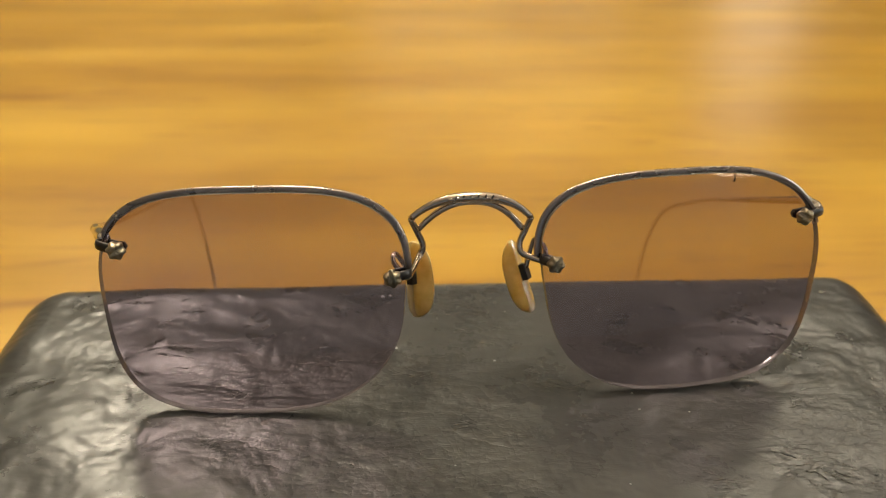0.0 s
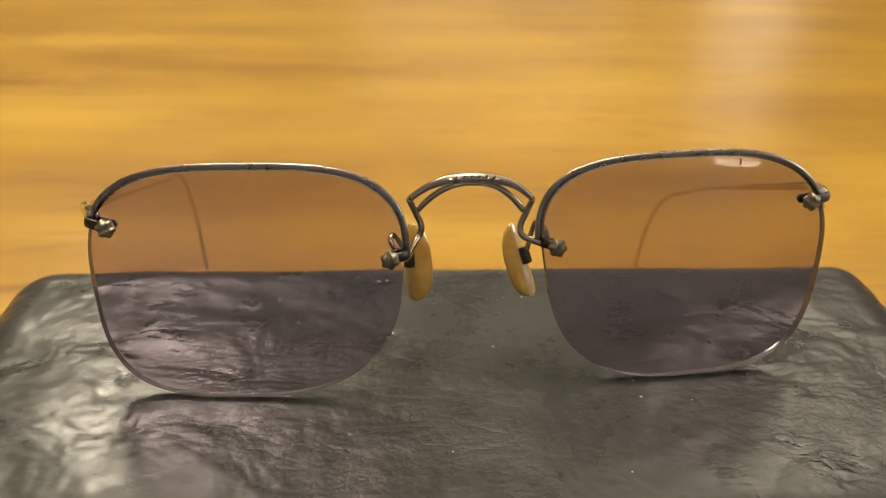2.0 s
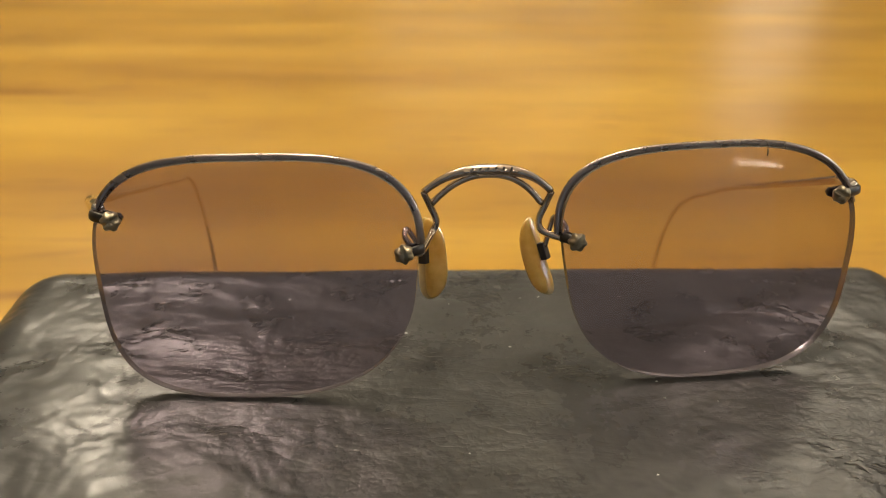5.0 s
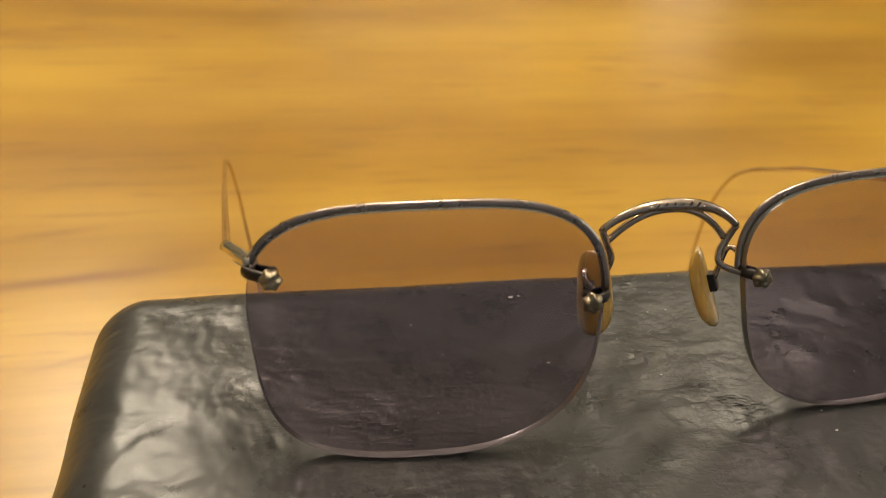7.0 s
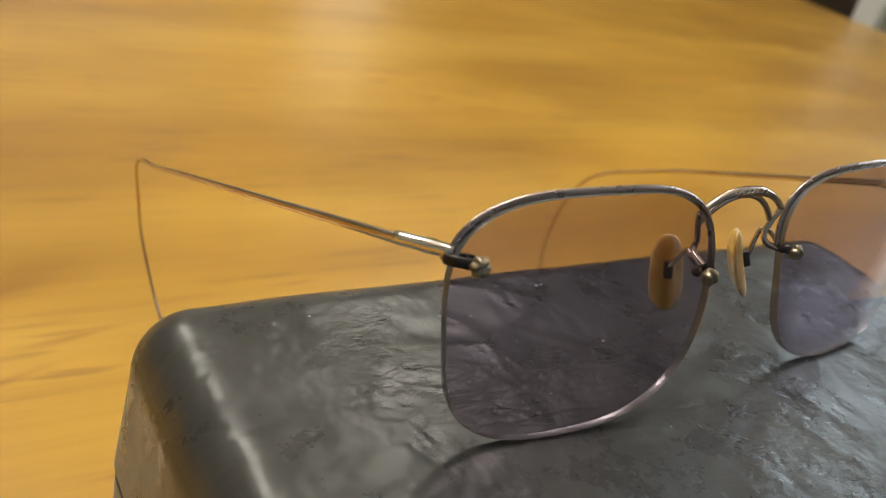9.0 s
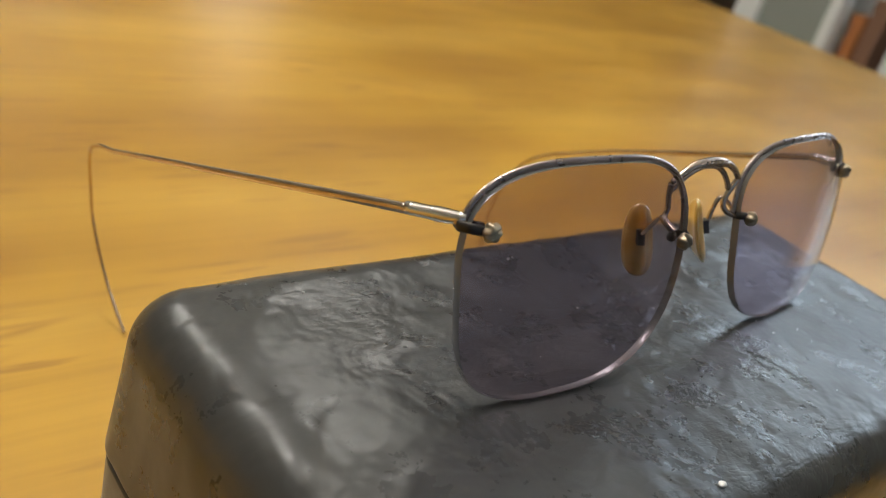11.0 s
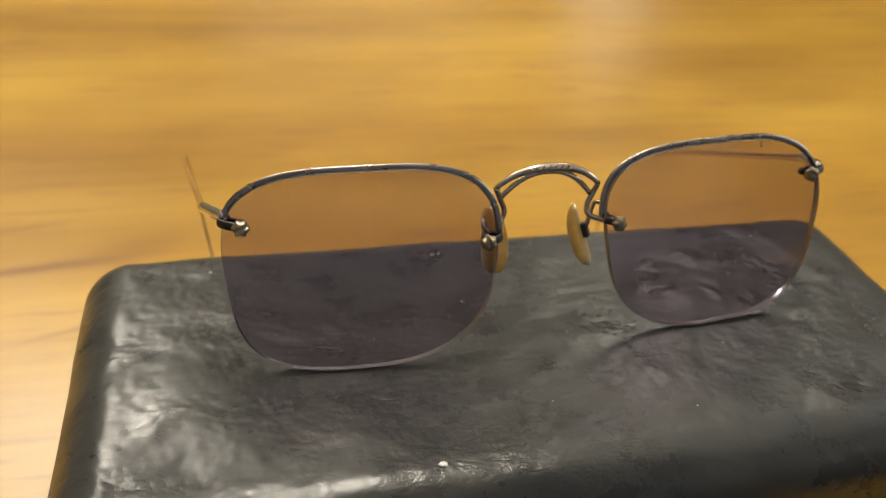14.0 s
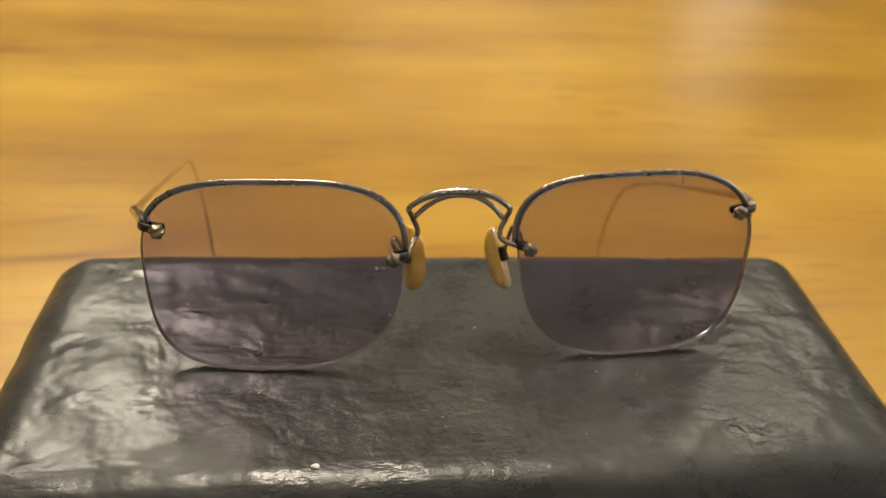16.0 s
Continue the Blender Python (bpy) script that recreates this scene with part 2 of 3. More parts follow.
def box(bm, lo, hi, bevel=0.0, m=None):
    r = bmesh.ops.create_cube(bm, size=1)
    c = (Vector(lo) + Vector(hi)) / 2
    s = Vector(hi) - Vector(lo)
    bmesh.ops.transform(bm, verts=r["verts"], matrix=Matrix.LocRotScale(c, None, s))
    if bevel:
        edges = {e for v in r["verts"] for e in v.link_edges}
        r = bmesh.ops.bevel(bm, geom=list(edges), offset=bevel, segments=2, affect="EDGES", profile=0.7)
    if m is not None:
        bmesh.ops.transform(bm, verts=bm.verts, matrix=m)
    return bm


# ---------------------------------------------------------------- the room
def slab(name, lo, hi, m, label, category):
    ob = new(name, mesh_of(box(bmesh.new(), lo, hi), name, m, False))
    return tagged(ob, label, category, kind="structure")


X0, X1, Y0, Y1 = -2.6, 3.1, -2.4, 3.0
slab("floor", (X0, Y0, FLOOR - 0.1), (X1, Y1, FLOOR), painted("floor_carpet", (0.10, 0.11, 0.13), 0.9), "dark blue-grey carpeted floor under the table", "floor")
slab("ceiling", (X0, Y0, CEIL), (X1, Y1, CEIL + 0.1), PLASTER, "plain white ceiling", "ceiling")
slab("wall_west", (X0 - 0.1, Y0 - 0.1, FLOOR), (X0, Y1 + 0.1, CEIL), WALL, "muted yellow-green painted wall", "wall")
slab("wall_east", (X1, Y0 - 0.1, FLOOR), (X1 + 0.1, Y1 + 0.1, CEIL), WALL, "muted yellow-green painted wall", "wall")
# unseen wall; its blue stands in for cool light mirrored by the lenses
slab("wall_south", (X0, Y0 - 0.1, FLOOR), (X1, Y0, CEIL), painted("cool_reflection_tint", (0.36, 0.45, 0.60)), "unseen wall, coloured pale blue-grey to cool the lens reflections", "wall")
slab("wall_north", (X0, Y1, FLOOR), (X1, Y1 + 0.1, CEIL), WALL, "muted yellow-green painted wall", "wall")

# ---------------------------------------------------------------- table
def build_table():
    t = thing("table", (0, 0, FLOOR), "varnished golden wooden table with streaked grain", "table")
    bm = bmesh.new()
    # the far side edge runs slightly askew to the case
    plan = [(-1.3, 0.01), (0.895, 0.01), (0.91, 0.10), (1.04, 0.68), (1.13, 1.10), (-1.3, 1.10)]
    low = [bm.verts.new((x, y, -0.035)) for x, y in plan]
    high = [bm.verts.new((x, y, 0)) for x, y in plan]
    bm.faces.new(high)
    bm.faces.new(low[::-1])
    for i in range(len(plan)):
        j = (i + 1) % len(plan)
        bm.faces.new((low[i], low[j], high[j], high[i]))
    rim = [e for e in bm.edges if all(v.co.z == 0 for v in e.verts)]
    bmesh.ops.bevel(bm, geom=rim, offset=0.004, segments=3, affect="EDGES")
    part("tabletop", bm, WOOD, t, smooth=False)
    for x, y in ((-1.2, 0.09), (0.80, 0.09), (-1.2, 0.97), (0.98, 0.97)):
        part("leg", box(bmesh.new(), (x - 0.035, y - 0.035, FLOOR), (x + 0.035, y + 0.035, -0.035), 0.004), WOOD, t, smooth=False)


build_table()


# ---------------------------------------------------------------- leather case
def wrinkle(p):
    """Height of the leather's folds and dents at a place, in metres."""
    q = Vector((p.x * 1.0, p.y * 1.6, p.z))
    big = noise.noise(q * 38) * 0.0005 + noise.noise(q * 95) * 0.00014
    fold = noise.ridged_multi_fractal(Vector((q.x * 1.0 + q.y * 0.7, q.y * 1.3 - 0.4 * q.x, q.z)) * 55, 1.0, 2.1, 4, 0.9, 2.0)
    mask = max(0.0, noise.noise(q * 24 + Vector((7, 3, 1))) + 0.25)
    return big + (fold - 1.2) * 0.00014 * min(1.0, mask * 1.6)


def rounded(bm, lo, hi, r_side, r_top, r_low, step, flare=0.0, rough=1.0):
    """A soft box: plan corners of radius r_side, rounded upper and lower edges, walls that spread towards the foot."""
    lo, hi = Vector(lo), Vector(hi)
    zs = []
    for k in range(9):
        a = math.pi / 2 * k / 8
        zs.append((lo.z + r_low * (1 - math.cos(a)), r_low * (1 - math.sin(a))))
    n = max(2, int((hi.z - r_top - lo.z - r_low) / step))
    zs += [(lo.z + r_low + (hi.z - r_top - lo.z - r_low) * k / n, 0.0) for k in range(1, n)]
    m = 14
    for k in range(m + 1):
        a = math.pi / 2 * k / m
        zs.append((hi.z - r_top * (1 - math.sin(a)), r_top * (1 - math.cos(a))))
    cx, cy = (lo.x + hi.x) / 2, (lo.y + hi.y) / 2

    def loop(inset, z):
        grow = flare * (hi.z - z) / (hi.z - lo.z)
        hx, hy = (hi.x - lo.x) / 2 - inset + grow, (hi.y - lo.y) / 2 - inset + grow
        r = max(r_side - inset, 0.0005)
        out = []
        nx, ny, nc = int((hi.x - lo.x) / step), int((hi.y - lo.y) / step), 14
        for sx, sy, a0, length, ax in ((1, 1, 0, nx, 0), (-1, 1, 90, ny, 1), (-1, -1, 180, nx, 0), (1, -1, 270, ny, 1)):
            for k in range(nc):
                a = math.radians(a0 + 90 * k / nc)
                out.append(Vector((cx + sx * (hx - r) + r * math.cos(a), cy + sy * (hy - r) + r * math.sin(a), z)))
            a = math.radians(a0 + 90)
            p = Vector((cx + sx * (hx - r) + r * math.cos(a), cy + sy * (hy - r) + r * math.sin(a), z))
            q = p.copy()
            if ax == 0:
                q.x = cx - sx * (hx - r)
            else:
                q.y = cy - sy * (hy - r)
            out += [p.lerp(q, k / length) for k in range(length)]
        return out

    rings = [loop(i, z) for z, i in zs]
    # the flat top closes in shrinking loops
    last = rings[-1]
    c = Vector((cx, cy, hi.z))
    half = (hi.y - lo.y) / 2 - r_top
    k = int(half / step)
    spine = (hi.x - lo.x) / 2 - (hi.y - lo.y) / 2
    for j in range(1, k + 1):
        f = j / k
        ring = []
        for p in last:
            e = Vector((min(max(p.x, cx - spine), cx + spine), cy, hi.z))
            ring.append(p.lerp(e, f * 0.985))
        rings.append(ring)
    vs = []
    for ring in rings:
        for p in ring:
            p.x += SKEW * (p.y - 0.125) * min(1.0, max(0.0, (p.x - lo.x) / (hi.x - lo.x)))
        vs.append([bm.verts.new(p) for p in ring])
    for a, b in zip(vs, vs[1:]):
        for i in range(len(a)):
            j = (i + 1) % len(a)
            bm.faces.new((a[i], a[j], b[j], b[i]))
    bm.faces.new(vs[0][::-1])
    bm.faces.new(vs[-1])
    bm.normal_update()
    for ring in vs[6:]:
        for v in ring:
            k = min(1.0, max(0.0, (v.co.z - hi.z + 0.007) / 0.006)) if hi.z == TOP else 0.5
            v.co += v.normal * wrinkle(v.co) * rough * (0.3 + 0.7 * k)
    return bm


CASE_LO, CASE_HI = (-0.0807, 0.0815, 0.0), (0.0905, 0.1609, TOP)
SKEW = 0.0875           # how far the case widens on its one side towards the back


def build_case():
    c = thing("spectacle_case", ((CASE_LO[0] + CASE_HI[0]) / 2, (CASE_LO[1] + CASE_HI[1]) / 2, 0),
              "black wrinkled leather spectacle case lying closed on the table", "case")
    part("lid", rounded(bmesh.new(), (*CASE_LO[:2], 0.0232), CASE_HI, 0.0092, 0.0095, 0.0007, 0.0011, 0.0016), LEATHER, c)
    part("base", rounded(bmesh.new(), (CASE_LO[0] - 0.0016, CASE_LO[1] - 0.0016, 0), (CASE_HI[0] + 0.0016, CASE_HI[1] + 0.0016, 0.0230), 0.0105, 0.0007, 0.003, 0.0022, 0.0, 0.6), LEATHER, c)
    # flecks of lint: the large one at the front edge, small ones on the top
    lint = mat("white_lint", (0.75, 0.75, 0.72), 0.6)
    flecks = [(-0.0227, 0.0897, 0.00060), (-0.0103, 0.1488, 0.00030), (-0.0088, 0.1491, 0.00022), (-0.0084, 0.1314, 0.00022), (0.0085, 0.1265, 0.00020), (-0.0560, 0.1487, 0.00022), (0.0300, 0.1120, 0.00018)]
    flecks += [(random.uniform(-0.06, 0.065), random.uniform(0.095, 0.148), random.uniform(0.00008, 0.00015)) for k in range(14)]
    for x, y, r in flecks:
        bm = bmesh.new()
        bmesh.ops.create_icosphere(bm, subdivisions=2, radius=r)
        base = Vector((x, y, TOP + wrinkle(Vector((x, y, TOP))) + 0.0001))
        for v in bm.verts:
            v.co = Vector((v.co.x * 1.4, v.co.y * 0.9, v.co.z * 0.6)) * (1 + 0.35 * noise.noise(v.co * 1.5 / r)) + base
        part("fleck", bm, lint, c, "white fleck of lint")


build_case()


# ---------------------------------------------------------------- eyeglasses
class LensFrame:
    """Where one lens stands: the foot of its middle, its turn, its backward lean, its half width and half height, its outer side, how far that is tipped up,
    how square its four quarters are (upper outer, upper inner, lower outer, lower inner) and how much it widens upwards."""

    def __init__(self, foot, yaw, lean, a, b, outer, tip, square, taper):
        self.m = Matrix.Translation(foot) @ Matrix.Rotation(radians(yaw), 4, "Z") @ Matrix.Rotation(radians(-lean), 4, "X")
        self.a, self.b, self.outer, self.tip, self.R = a, b, outer, tip, 0.095
        self.square, self.taper = square, taper

    def outline(self, deg, grow=0.0):
        """A point of the lens's edge, seen from the front, from its middle: u to the right, v up."""
        c, s = math.cos(radians(deg)), math.sin(radians(deg))
        out = c * self.outer > 0
        n = self.square[(0 if s > 0 else 2) + (0 if out else 1)]
        v = math.copysign(abs(s) ** (2 / n), s)
        u = math.copysign(abs(c) ** (2 / n), c) * (1 + self.taper * v) * (self.a + grow)
        v *= self.b + grow
        t = radians(self.tip) * self.outer
        return u * math.cos(t) - v * math.sin(t), u * math.sin(t) + v * math.cos(t)

    def sag(self, u, v):
        return (u * u + v * v) / (2 * self.R)

    def at(self, u, v, n=0.0):
        """World place: u, v from the lens's middle, n behind its front face."""
        return self.m @ Vector((u, self.sag(u, v) - self.sag(0, self.b) - 0.001 + n, v + self.b))


LEFT = LensFrame((-0.0306, 0.1144, 0.0533), -4.1, 12.5, 0.0227, 0.0173, -1, -2.4, (3.08, 3.04, 3.54, 2.58), 0.065)
RIGHT = LensFrame((0.0382, 0.1177, 0.0532), 4.4, 12.3, 0.0231, 0.0179, 1, 1.6, (2.57, 3.24, 3.69, 2.78), 0.107)
THICK = 0.0014


def build_lens(f, parent):
    bm = bmesh.new()
    seg, ringn = 120, 8
    grids = []
    for n in (0.0, THICK):
        mid = bm.verts.new(f.at(0, 0, n))
        rings = []
        for r in range(1, ringn + 1):
            k = r / ringn
            ring = []
            for s in range(seg):
                u, v = f.outline(360 * s / seg)
                ring.append(bm.verts.new(f.at(u * k, v * k, n)))
            rings.append(ring)
        grids.append((mid, rings))
    for mid, rings in grids:
        for s in range(seg):
            bm.faces.new((mid, rings[0][s], rings[0][(s + 1) % seg]))
            for a, b in zip(rings, rings[1:]):
                bm.faces.new((a[s], b[s], b[(s + 1) % seg], a[(s + 1) % seg]))
    # the ground rim bulges a little between the faces
    a, b = grids[0][1][-1], grids[1][1][-1]
    mid = [bm.verts.new(f.at(*f.outline(360 * s / seg, 0.0001), THICK / 2)) for s in range(seg)]
    for x, y in ((a, mid), (mid, b)):
        for s in range(seg):
            bm.faces.new((x[s], y[s], y[(s + 1) % seg], x[(s + 1) % seg])).material_index = 1
    ob = part("lens", bm, [GLASS, EDGE], parent, "smoky pink-grey tinted glass lens")
    me = ob.data
    flags = np.zeros(len(me.edges), bool)
    mats = np.array([p.material_index for p in me.polygons])
    seen = {}
    for p in me.polygons:
        for key in p.edge_keys:
            seen.setdefault(key, set()).add(mats[p.index])
    for i, e in enumerate(me.edges):
        flags[i] = len(seen.get(tuple(sorted(e.vertices)), ())) > 1
    at = me.attributes.new("sharp_edge", "BOOLEAN", "EDGE")
    at.data.foreach_set("value", flags)
    return ob


def build_bar(f, parent, d0, d1):
    """The metal arm that follows the lens's upper edge from screw to screw."""
    bm = bmesh.new()
    line = [f.at(*f.outline(d0 + (d1 - d0) * k / 60, 0.0004), 0.0011) for k in range(61)]
    tube(bm, line, lambda s: 0.00044, 10, 1.35, up=f.m.to_3x3() @ Vector((0, 1, 0)))
    return part("top_bar", bm, GUNMETAL, parent, "thin dulled metal bar along the lens's upper edge")


def build_screw(f, u, v, parent, turn):
    """A screw with a lobed head and a slot, its strap to the lens's edge and the nut behind."""
    bm = bmesh.new()
    seg, rings = 48, []
    ax = f.m.to_3x3()
    prof = ((-0.0001, 0.80, 0.5), (0.0003, 0.98, 1.0), (0.0008, 1.0, 1.0), (0.0013, 0.84, 1.0), (0.0016, 0.60, 0.8), (0.00172, 0.30, 0.5), (0.00175, 0.0, 0.0))
    base = f.at(u, v, -0.0002)

    def spot(r, a, h):
        return base + ax @ Vector((r * math.cos(a), -h, r * math.sin(a)))

    for h, k, lobe in prof[:-1]:
        ring = []
        for s in range(seg):
            a = 2 * math.pi * s / seg
            r = 0.00135 * k * (1 + 0.10 * lobe * math.cos(6 * a + turn))
            dip = 0.00055 if h > 0.001 and abs(math.sin(a - turn)) * r < 0.00030 else 0.0
            ring.append(bm.verts.new(spot(r, a, h - dip)))
        rings.append(ring)
    for a, b in zip(rings, rings[1:]):
        for s in range(seg):
            bm.faces.new((a[s], a[(s + 1) % seg], b[(s + 1) % seg], b[s]))
    top = bm.verts.new(spot(0, 0, 0.0012))
    for s in range(seg):
        bm.faces.new((rings[-1][s], rings[-1][(s + 1) % seg], top))
    bm.faces.new(rings[0][::-1])
    screw = part("screw", bm, BRASS, parent, "brassy screw with a lobed slotted head")
    bm = bmesh.new()
    tube(bm, [f.at(u, v, THICK + k) for k in (0.0, 0.0004, 0.0008)], 0.0008, 6)
    part("nut", bm, DARK, screw)
    return screw


def build_strap(f, u, v, edge_u, edge_v, parent):
    """The lug that grips the lens's edge and reaches to the screw on both faces."""
    bm = bmesh.new()
    up = f.m.to_3x3() @ Vector((0, 0, 1))
    line = [f.at(u, v, -0.0004), f.at((u + edge_u) / 2, (v + edge_v) / 2, -0.0005), f.at(edge_u, edge_v, -0.0003),
            f.at(edge_u * 1.03, edge_v, THICK / 2), f.at(edge_u, edge_v, THICK + 0.0003), f.at(u, v, THICK + 0.0005)]
    tube(bm, spline(line, 6), 0.00075, 8, 0.4, up=up)
    return part("strap", bm, DARK, parent, "dark tarnished strap gripping the lens")


def build_pad(top, low, face, parent):
    """An oval nose pad with its metal box on the outer side."""
    top, low, face = Vector(top), Vector(low), Vector(face)
    up = (top - low).normalized()
    face = (face - up * face.dot(up)).normalized()
    wide = up.cross(face)
    c, h = (top + low) / 2, (top - low).length / 2
    bm = bmesh.new()
    bmesh.ops.create_uvsphere(bm, u_segments=28, v_segments=16, radius=1)
    for v in bm.verts:
        x, y, z = v.co
        k = math.sqrt(max(0.0, 1 - abs(z) ** 3.4) / max(1e-4, 1 - z * z))
        x, y = x * k, y * k
        egg = 0.0027 * (1 - 0.12 * z)
        thick = 0.0011 if y > 0 else 0.0009
        v.co = c + up * z * h + wide * x * egg + face * (y * thick + 0.0010 * (x * x) - 0.0004 * z * z)
    pad = part("nose_pad", bm, PAD, parent, "yellowed oval plastic nose pad")
    bm = bmesh.new()
    turn = Matrix((wide, face, up)).transposed().to_4x4()
    box(bm, (-0.0007, -0.0019, -0.0015), (0.0007, -0.0006, 0.0013), 0.0003, Matrix.Translation(c + up * 0.0008) @ turn)
    part("pad_box", bm, DARK, pad, "small tarnished metal box", False)
    return c + up * 0.0012 - face * 0.0016


def wire(name, pts, radius, m, parent, label="", sides=10, flat=1.0, n=10, up=(0, 0, 1)):
    return part(name, tube(bmesh.new(), spline(pts, n), radius, sides, flat, up), m, parent, label)


def build_temple(pts, hinge_from, hinge_to, parent):
    """A temple: flattened at its hinge, drawn out into a thin wire that hooks down at its end."""
    line = spline(pts, 14)
    t = tube(bmesh.new(), line, lambda s: 0.00046 + 0.00020 * max(0.0, 1 - s / 0.30) + 0.00012 * max(0.0, 1 - s / 0.65), 10, 0.8)
    temple = part("temple", t, STEEL, parent, "thin silvery wire temple hooked down at its end")
    bm = bmesh.new()
    a, b = Vector(hinge_from), Vector(hinge_to)
    tube(bm, [a.lerp(b, k / 8) for k in range(9)], lambda s: 0.00094 + (0.00010 if 0.3 < s < 0.62 else 0), 14)
    part("hinge", bm, BRIGHT, temple, "bright hinge barrel")
    return temple


def build_glasses():
    g = thing("eyeglasses", (0.0063, 0.121, TOP), "vintage rimless eyeglasses with tinted lenses standing open on the case", "eyeglasses")
    build_lens(LEFT, g)
    build_lens(RIGHT, g)
    build_bar(LEFT, g, 158, 8)
    build_bar(RIGHT, g, 20, 172)
    for f, u, v, eu, turn in ((LEFT, -0.0199, 0.0084, -0.0228, 0.4), (LEFT, 0.0208, 0.0048, 0.0228, 1.9), (RIGHT, -0.0220, 0.0045, -0.0232, 0.9), (RIGHT, 0.0195, 0.0103, 0.0232, 2.6)):
        build_screw(f, u, v, g, turn)
        build_strap(f, u, v, eu, v + 0.0004, g)
    # bridge: two engraved wires that part towards the corners and run down to the straps
    li, ri = LEFT.at(0.0227, 0.0046, 0.0012), RIGHT.at(-0.0231, 0.0044, 0.0012)
    lc, rc, top = Vector((-0.0065, 0.1247, 0.0812)), Vector((0.0122, 0.1236, 0.0818)), Vector((0.0031, 0.1245, 0.0848))
    crest = top - (lc + rc) / 2

    def arch(a, b, rise, power, n=24):
        """A wide arch from corner to corner, flat across its middle."""
        out = []
        for k in range(n + 1):
            s = k / n
            w = 1 - abs(2 * s - 1) ** power
            out.append(a.lerp(b, s) + Vector((rise.x, rise.y, rise.z)) * w)
        return out

    wire("bridge", arch(lc, rc, crest, 2.7), lambda s: 0.00052 + 0.00036 * math.sin(math.pi * s) ** 2, STEEL, g, "engraved arched bridge wire", n=2)
    d = Vector((0.0012, 0.0004, -0.0021))
    wire("bridge_brace", arch(lc + d, rc + Vector((-d.x, d.y, d.z)), crest + Vector((0, 0, 0.0012)), 2.3), 0.00050, STEEL, g, "lower wire of the bridge", n=2)
    # little engraved beads along the crest
    for k in range(7):
        s = 0.32 + 0.06 * k
        p = lc.lerp(rc, s) + crest * (1 - abs(2 * s - 1) ** 2.7) + Vector((0, -0.0006, 0.0001))
        bm = bmesh.new()
        bmesh.ops.create_icosphere(bm, subdivisions=2, radius=0.00042, matrix=Matrix.Translation(p) @ Matrix.Diagonal((1.5, 0.7, 0.8, 1)))
        part("bead", bm, STEEL, g)
        if k < 6:
            q = p + Vector((0.0006, -0.0001, 0.0001))
            part("groove", tube(bmesh.new(), [q + Vector((-0.00022, 0, -0.0005)), q, q + Vector((0.00022, 0, 0.0005))], 0.00014, 6), DARK, g)
    # a tiny burr under the bar of one lens
    part("burr", tube(bmesh.new(), [RIGHT.at(0.0066, 0.0176, -0.0002), RIGHT.at(0.0066, 0.0171, -0.0003), RIGHT.at(0.0065, 0.0166, -0.0002)], 0.00013, 6), DARK, g)
    wire("bridge_arm", [lc, lc + Vector((0.0011, 0.0002, -0.0024)), lc + Vector((0.0020, 0.0, -0.0046)), lc + Vector((0.0013, -0.0008, -0.0064)), li + Vector((0.0006, 0, 0)), li], 0.00052, STEEL, g)
    wire("bridge_arm", [rc, rc + Vector((-0.0007, 0.0002, -0.0022)), rc + Vector((-0.0015, 0.0, -0.0045)), rc + Vector((-0.0010, -0.0008, -0.0060)), ri + Vector((-0.0006, 0, 0.0002)), ri], 0.00052, STEEL, g)
    # nose pads on looped arms
    pl = build_pad((-0.0056, 0.1292, 0.0752), (-0.0049, 0.1249, 0.0632), (0.60, 0.80, 0.15), g)
    pr = build_pad((0.0097, 0.1282, 0.0755), (0.0136, 0.1243, 0.0641), (-0.79, 0.61, 0.15), g)
    wire("pad_arm", [li + Vector((-0.0004, 0.0006, 0)), li + Vector((-0.0018, 0.0022, 0.0014)), li + Vector((-0.0012, 0.0040, 0.0016)), pl], 0.00042, STEEL, g)
    wire("pad_arm", [ri + Vector((0.0004, 0.0006, 0)), ri + Vector((0.0002, 0.0024, 0.0014)), ri + Vector((-0.0012, 0.0040, 0.0018)), pr], 0.00042, STEEL, g)
    # endpieces and temples
    le, re = LEFT.at(-0.0227, 0.0086, 0.0012), RIGHT.at(0.0231, 0.0105, 0.0012)
    hl, hr = Vector((-0.0558, 0.1300, 0.0774)), Vector((0.0624, 0.1330, 0.0800))
    wire("endpiece", [le + Vector((0.0004, 0, 0)), le + Vector((-0.0002, 0.0005, 0.0004)), Vector((-0.0526, 0.1236, 0.0791))], 0.00100, STEEL, g, "curved metal endpiece", flat=0.7)
    wire("endpiece", [re + Vector((-0.0004, 0, 0)), re + Vector((0.0005, 0.0006, 0.0002)), re + Vector((0.0008, 0.0020, 0.0))], 0.00115, STEEL, g, "curved metal endpiece", flat=0.7)
    build_temple([hl, (-0.0575, 0.151, 0.0700), (-0.0593, 0.174, 0.0618), (-0.0610, 0.197, 0.0536), (-0.0621, 0.2130, 0.0478), (-0.0624, 0.2215, 0.0452), (-0.0619, 0.2268, 0.0412), (-0.0605, 0.2286, 0.0320), (-0.0592, 0.2282, 0.0220), (-0.0573, 0.2238, 0.0110), (-0.0561, 0.2185, 0.0045), (-0.0553, 0.2140, 0.0006)],
                 Vector((-0.0524, 0.1232, 0.0792)), hl + Vector((-0.0001, 0.001, -0.0002)), g)
